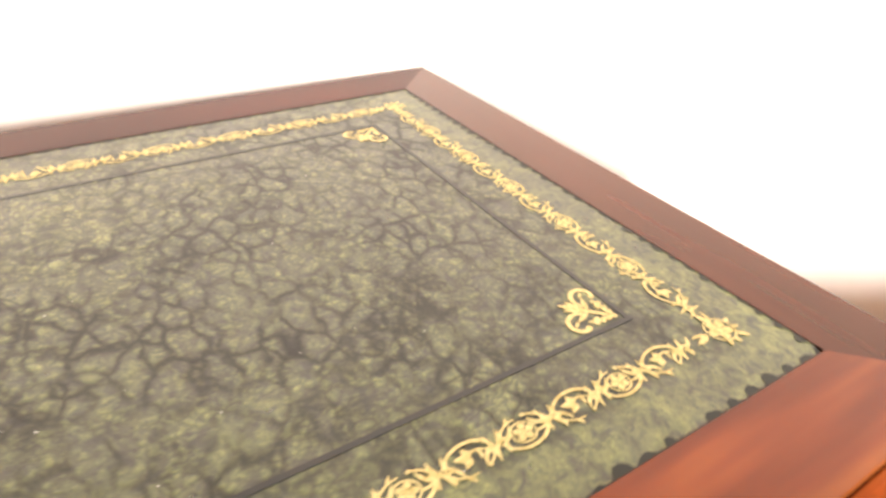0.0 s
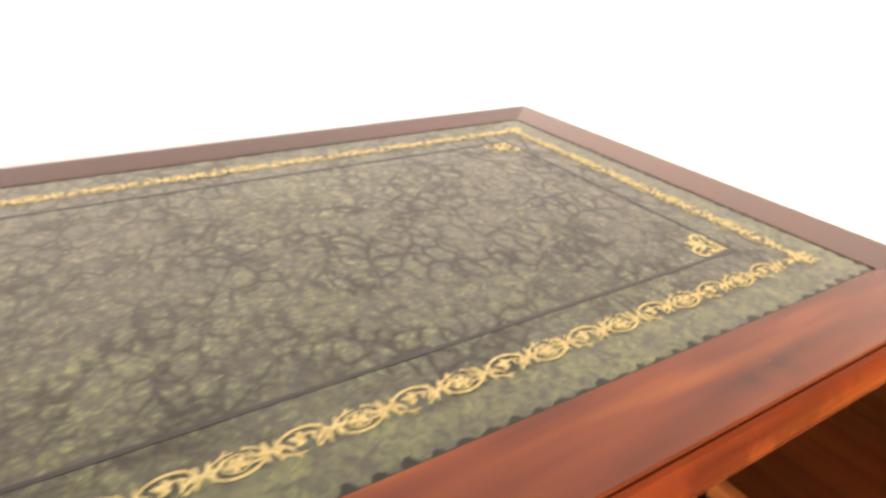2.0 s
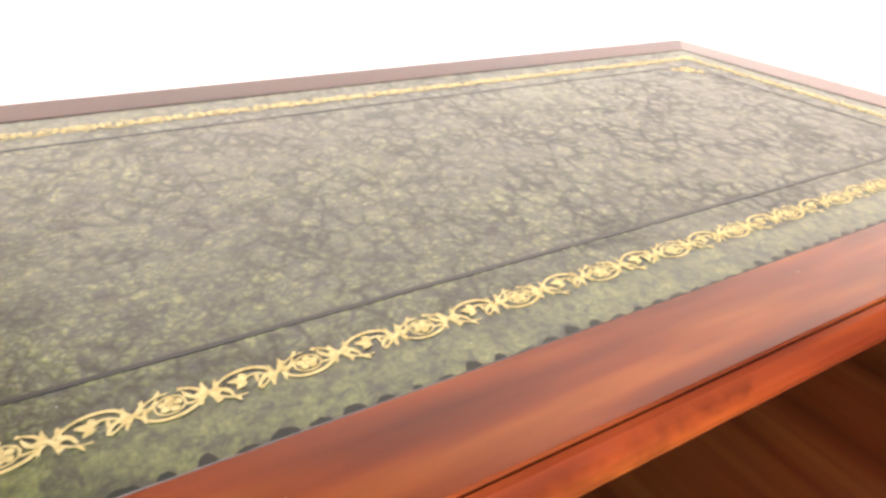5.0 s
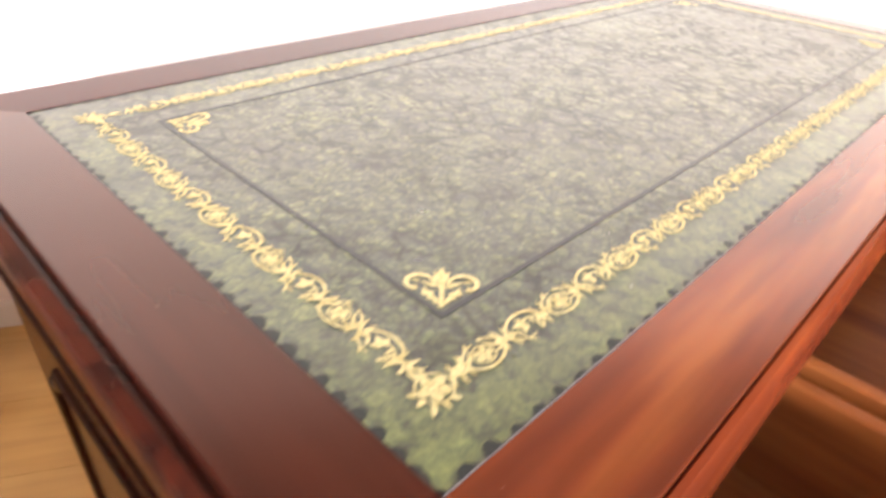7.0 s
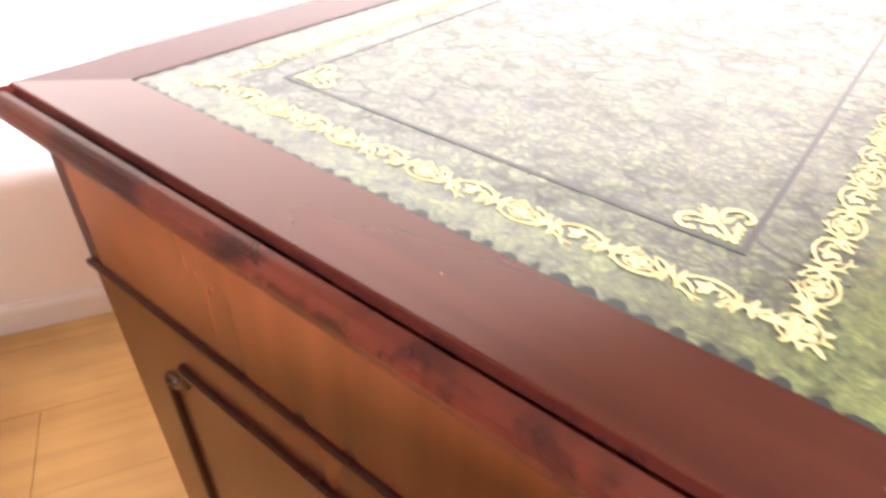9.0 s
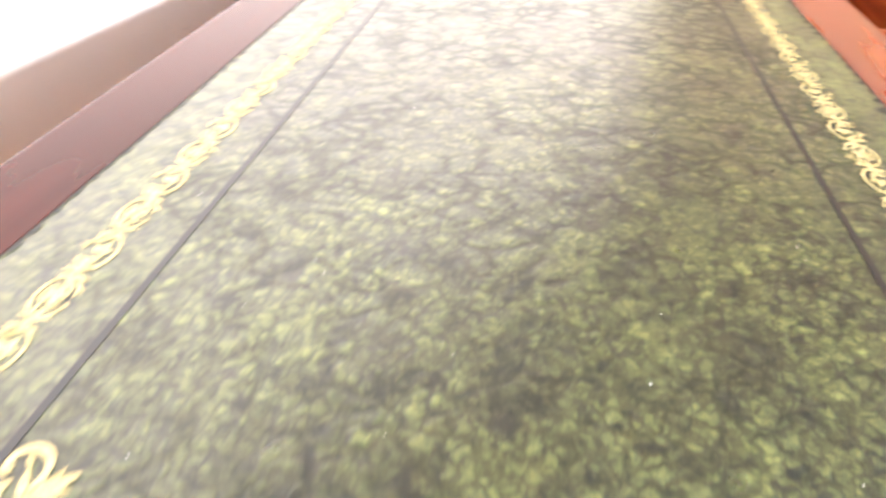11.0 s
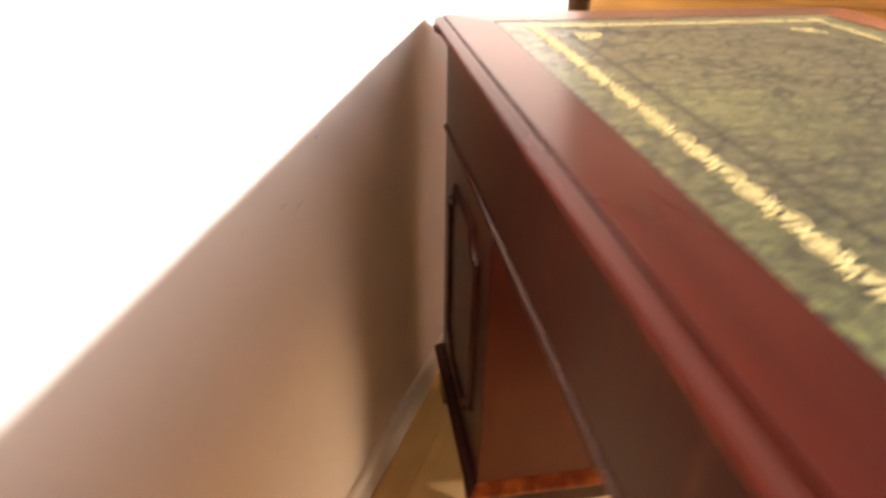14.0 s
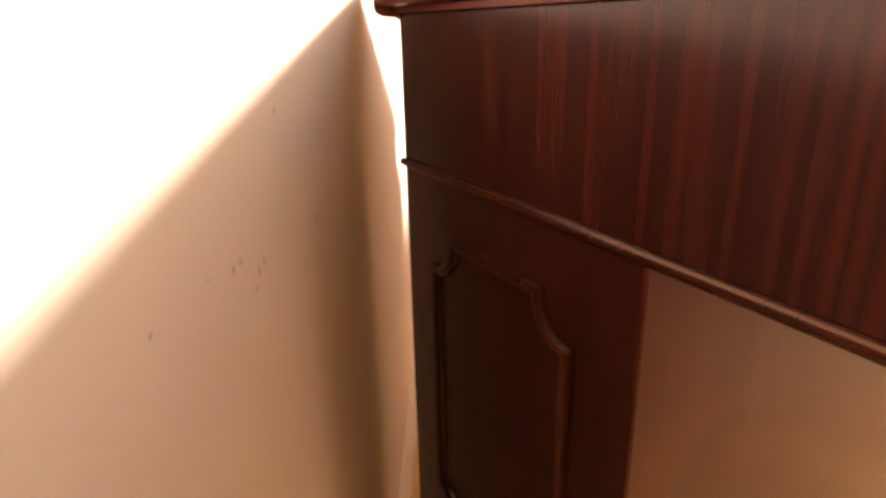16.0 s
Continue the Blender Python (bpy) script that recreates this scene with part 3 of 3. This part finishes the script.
for k, m in enumerate((pose(0, 0, 0, 0, 0, 0), pose(L, 0, 0, 0, 0, 90), pose(L, D, 0, 0, 0, 180), pose(0, D, 0, 0, 0, 270))):
    reach = (BAND_END, BAND) if k % 2 == 0 else (BAND, BAND_END)
    bm = bmesh.new()
    rosette(bm, 0, 0, 0.0092)
    ribbon(bm, oval(0, 0, 0.0102, 0.0102, 0, math.tau, 0, 28), 0.0013, ZT)
    for q in range(5):
        horn(bm, 0.0095 * math.cos(math.pi * 1.25 + (q - 2) * 0.55), 0.0095 * math.sin(math.pi * 1.25 + (q - 2) * 0.55), math.pi * 1.25 + (q - 2) * 0.45, (q - 2) * 0.35, 0.0095 if q == 2 else 0.0058, 0.0036)
    ob = part("gold_corner_flower", bm, gold, leather)
    ob.matrix_world = m @ pose(-reach[0], -reach[1], 0)
    bm = bmesh.new()      # a fleuron pointing into the field
    for a, ln, w in ((0, 0.0145, 0.0056), (0.5, 0.0115, 0.004), (-0.5, 0.0115, 0.004), (1.0, 0.0065, 0.003), (-1.0, 0.0065, 0.003)):
        leaf(bm, 0.0245, 0, a, ln, w, ZT)
    ribbon(bm, [(0.005 + 0.022 * u, 0) for u in (0, 0.25, 0.5, 0.75, 1)], lambda u: 0.0028 + 0.0075 * max(0, u - 0.4) ** 1.2, ZT)
    for sg in (1, -1):
        # the base runs along the corner; the volutes spring from the stem and curl down
        for u in (0.0, 0.33, 0.66, 1.0):
            dot(bm, 0.001 + 0.0105 * u, sg * 0.0105 * u, 0.0021)
            leaf(bm, 0.001 + 0.011 * u, sg * 0.010 * u, sg * (0.5 - 0.35 * u), 0.0062, 0.003, ZT)
        ribbon(bm, [(x, sg * y) for x, y in spiral(0.0215, 0.0150, 0.0108, 0.0058, -1.6, 2.9, 26)], lambda u: 0.0018 + 0.0018 * math.sin(math.pi * u) ** 0.7, ZT)
        dot(bm, 0.0168, sg * 0.0172, 0.0024)
        leaf(bm, 0.0185, sg * 0.002, sg * 1.15, 0.0135, 0.0036, ZT)
        leaf(bm, 0.0245, sg * 0.0135, sg * 1.6, 0.006, 0.0026, ZT)
        leaf(bm, 0.0115, sg * 0.004, sg * 1.25, 0.0095, 0.0032, ZT)
    ob = tagged(part("gold_fleuron", bm, gold, leather, "gold corner fleuron"), kind="stuff")
    ob.matrix_world = m @ pose(0.006, 0.006, 0, 0, 0, 45)

# the frieze under the top
F = 0.143                                  # faces of the carcass lie this far outside the inner line
FX0, FX1, FY0, FY1 = -F, L + F, -F, D + F
BEAD = 0.596
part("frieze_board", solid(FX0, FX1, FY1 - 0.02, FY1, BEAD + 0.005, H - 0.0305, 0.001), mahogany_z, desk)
part("frieze_board", solid(FX0, FX0 + 0.02, FY0, FY1 - 0.02, BEAD + 0.005, H - 0.034, 0.001), mahogany_floorlit, desk)
part("frieze_board", solid(FX1 - 0.02, FX1, FY0, FY1 - 0.02, BEAD + 0.005, H - 0.034, 0.001), mahogany_floorlit, desk)
part("dust_board", solid(FX0 + 0.02, FX1 - 0.02, FY0, FY1 - 0.02, BEAD - 0.004, BEAD + 0.006), drawer_wood, desk)
part("front_rail", solid(FX0 + 0.02, FX1 - 0.02, FY0, FY0 + 0.02, H - 0.046, H - 0.034), mahogany_x, desk)
bead_prof = [(-0.006, BEAD - 0.005)] + [(0.0045 * math.cos(a), BEAD + 0.005 * math.sin(a)) for a in [-1.5 + 0.5 * k for k in range(7)]] + [(-0.006, BEAD + 0.005)]
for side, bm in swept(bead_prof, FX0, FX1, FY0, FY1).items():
    part("cock_bead", bm, mahogany_x if side == "f" else mahogany_shaded, desk)

# three frieze drawers, pulled open
for dx0, dx1, out in ((FX0 + 0.022, 0.199, 0.148), (0.213, L - 0.213, 0.148), (L - 0.199, FX1 - 0.022, 0.163)):
    yf, z0, z1 = FY0 - out, BEAD + 0.012, H - 0.062
    dr = part("drawer", solid(dx0 + 0.01, dx1 - 0.01, yf, yf + 0.46, z0, z0 + 0.007), drawer_wood, desk, "open drawer with bare wooden lining")
    part("drawer_front", solid(dx0, dx1, yf - 0.021, yf, BEAD + 0.009, H - 0.050, 0.003), mahogany_x, dr, "polished mahogany drawer front")
    for sx in (dx0 + 0.002, dx1 - 0.014):
        part("drawer_side", solid(sx, sx + 0.012, yf, yf + 0.46, z0 - 0.002, z1, 0.002), drawer_wood, dr)
    part("drawer_back", solid(dx0 + 0.014, dx1 - 0.014, yf + 0.448, yf + 0.46, z0, z1 - 0.01, 0.001), drawer_wood, dr)
for x in (0.206, L - 0.206):
    part("divider", solid(x - 0.006, x + 0.006, FY0, FY1 - 0.02, BEAD + 0.006, H - 0.034), mahogany_z, desk)


def panel_moulding(width, z0, z1):
    """A raised moulding in the shape of a panel with hollowed corners; x along the panel, y outwards."""
    c = 0.038
    run = []
    for cx, cz, a0 in ((0, z0, 0), (width, z0, 90), (width, z1, 180), (0, z1, 270)):
        start = {0: 90, 90: 180, 180: 270, 270: 360}[a0]
        for k in range(7):
            a = radians(start - k * 15)
            run.append((cx + c * math.cos(a), cz + c * math.sin(a)))
    bm = bmesh.new()
    n = len(run)
    prof = [(-0.0065, 0), (-0.0055, 0.004), (-0.002, 0.0065), (0.002, 0.006), (0.005, 0.0035), (0.0065, 0)]
    rings = []
    for i in range(n):
        (ax, az), (bx, bz), (x, z) = run[i - 1], run[(i + 1) % n], run[i]
        d1, d2 = Vector((x - ax, z - az)), Vector((bx - x, bz - z))
        t = (d1.normalized() + d2.normalized()).normalized()
        k = 1 / max(0.6, t.dot(d1.normalized()))
        rings.append([bm.verts.new((x - t.y * o * k, h, z + t.x * o * k)) for o, h in prof])
    for i in range(n):
        a, b = rings[i], rings[(i + 1) % n]
        for j in range(len(prof) - 1):
            bm.faces.new((a[j], b[j], b[j + 1], a[j + 1]))
    bmesh.ops.recalc_face_normals(bm, faces=bm.faces)
    return bm


def bracket_board(run, thick):
    """A plinth board on two bracket feet, its lower edge cut to a stepped ogee; x along it, y its thickness."""
    h = 0.1
    half = [(0.0, 0.0), (0.052, 0.0), (0.062, 0.014), (0.067, 0.030), (0.076, 0.034), (0.079, 0.044), (0.094, 0.050), (0.099, 0.058)]
    low = half + [(run - x, z) for x, z in reversed(half)]
    outline = low + [(run, h), (0, h)]
    bm = bmesh.new()
    a = [bm.verts.new((x, 0, z)) for x, z in outline]
    b = [bm.verts.new((x, thick, z)) for x, z in outline]
    n = len(outline)
    for i in range(n):
        j = (i + 1) % n
        bm.faces.new((a[i], a[j], b[j], b[i]))
    bm.faces.new(list(reversed(a)))
    bm.faces.new(b)
    bmesh.ops.recalc_face_normals(bm, faces=bm.faces)
    bmesh.ops.triangulate(bm, faces=[f for f in bm.faces if len(f.verts) > 4])
    return bm


PL = 0.129
plinth_prof = [(-0.004, 0.1), (0.008, 0.1), (0.014, 0.102), (0.0165, 0.107), (0.0155, 0.112), (0.011, 0.116), (0.008, 0.121), (0.003, 0.127), (-0.004, PL)]
for px0, px1 in ((FX0, 0.203), (L - 0.203, FX1)):
    ped = part("pedestal", solid(px0, px1, FY0, FY1, 0.098, BEAD - 0.004, 0.0015), mahogany_floorlit if px0 < 0.5 else mahogany_shaded, desk)
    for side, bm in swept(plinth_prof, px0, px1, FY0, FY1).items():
        part("plinth_moulding", bm, mahogany_shaded if side == "b" or side == "l" and px0 < 0 else mahogany_x, ped)
    w, d, o = px1 - px0, FY1 - FY0, 0.006
    for run, m in ((w + 2 * o, pose(px0 - o, FY0 - o, 0)), (w + 2 * o, pose(px1 + o, FY1 + o, 0, 0, 0, 180)),
                   (d + 2 * o - 0.036, pose(px0 - o, FY1 + o - 0.018, 0, 0, 0, 270)), (d + 2 * o - 0.036, pose(px1 + o, FY0 - o + 0.018, 0, 0, 0, 90))):
        ob = part("bracket_foot", bracket_board(run, 0.018), mahogany_shaded, ped)
        ob.matrix_world = m
    # added thin sheet; its redder tone paints the floor's warm reflection
    ix = 0.203 if px0 < 0.5 else L - 0.203
    part("inner_side", solid(ix - 0.002, ix + 0.002, FY0 + 0.02, FY1 - 0.001, PL, BEAD - 0.006), inner_warm_reflection, ped, "plain polished inner side, red-brown from the floor's painted reflection")
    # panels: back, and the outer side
    ob = part("panel_moulding", panel_moulding(0.206, 0.187, 0.533), mahogany_shaded, ped)
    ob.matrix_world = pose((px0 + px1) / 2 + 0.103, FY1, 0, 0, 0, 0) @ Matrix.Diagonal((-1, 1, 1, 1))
    ob = part("panel_moulding", panel_moulding(0.472, 0.187, 0.533), mahogany_shaded, ped)
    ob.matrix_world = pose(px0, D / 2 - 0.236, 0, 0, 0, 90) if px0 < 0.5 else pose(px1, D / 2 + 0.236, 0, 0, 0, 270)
    # closed drawer fronts below the frieze
    for k in range(2):
        za = 0.14 + k * 0.226
        part("pedestal_drawer_front", solid(px0 + 0.016, px1 - 0.016, FY0 - 0.014, FY0, za, za + 0.216, 0.003), mahogany_x, ped)

# ---- the pine chest of drawers ----
chest = thing("chest_of_drawers", "honey pine chest of drawers with brass and wooden knobs", "chest of drawers")
chest.matrix_world = ROOM @ pose(1.33, -0.075, 0, 0, 0, -90)     # x along its front, y to its back
CW, CH = 1.02, 0.98
part("carcass", solid(0, CW, 0.0, 0.45, 0.08, CH - 0.025, 0.003), pine_h, chest)
part("chest_top", solid(-0.015, CW + 0.015, -0.02, 0.455, CH - 0.025, CH, 0.006), pine_h, chest)
part("chest_plinth", solid(0.0, CW, -0.012, 0.44, 0, 0.08, 0.004), pine_h, chest)
for row, (za, zb) in enumerate(((0.63, 0.925), (0.36, 0.575), (0.1, 0.335))):
    for dx0, dx1 in ((0.028, 0.5), (0.552, CW - 0.028)) if row == 0 else ((0.028, CW - 0.028),):
        fr = part("chest_drawer", solid(dx0, dx1, -0.008, 0.0, za, zb, 0.003), pine_h, chest)
        kz = za + 0.085 if row == 0 else (za + zb) / 2
        for kx in (dx0 + 0.04 if row == 0 and dx0 < 0.1 else dx0 + 0.12, dx0 + 0.24 if row == 0 else dx1 - 0.12):
            bm = bmesh.new()
            bmesh.ops.create_uvsphere(bm, u_segments=16, v_segments=10, radius=0.017)
            bmesh.ops.transform(bm, verts=bm.verts, matrix=pose(kx, -0.024, kz) @ Matrix.Diagonal((1, 0.8, 1, 1)))
            b2 = solid(kx - 0.006, kx + 0.006, -0.02, -0.007, kz - 0.006, kz + 0.006)
            me = bpy.data.meshes.new("tmp")
            b2.to_mesh(me)
            b2.free()
            bm.from_mesh(me)
            part("knob", bm, brass if kx > dx0 + 0.2 else knob_wood, fr, "", True)

# ---- floor planks, last ----
rng = random.Random(9)
y = Y0
while y < -0.001:
    x = X0 - rng.uniform(0, 1.1)
    while x < X1:
        a, b = max(x, X0), min(x + 1.28, X1)
        y1 = min(y + 0.192, 0)
        if b - a > 0.03:
            ob = part("plank", solid(a + 0.0006, b - 0.0006, y + 0.0006, y1 - 0.0006, -0.012, 0), oak_floor, floor)
        x += 1.28
    y += 0.192
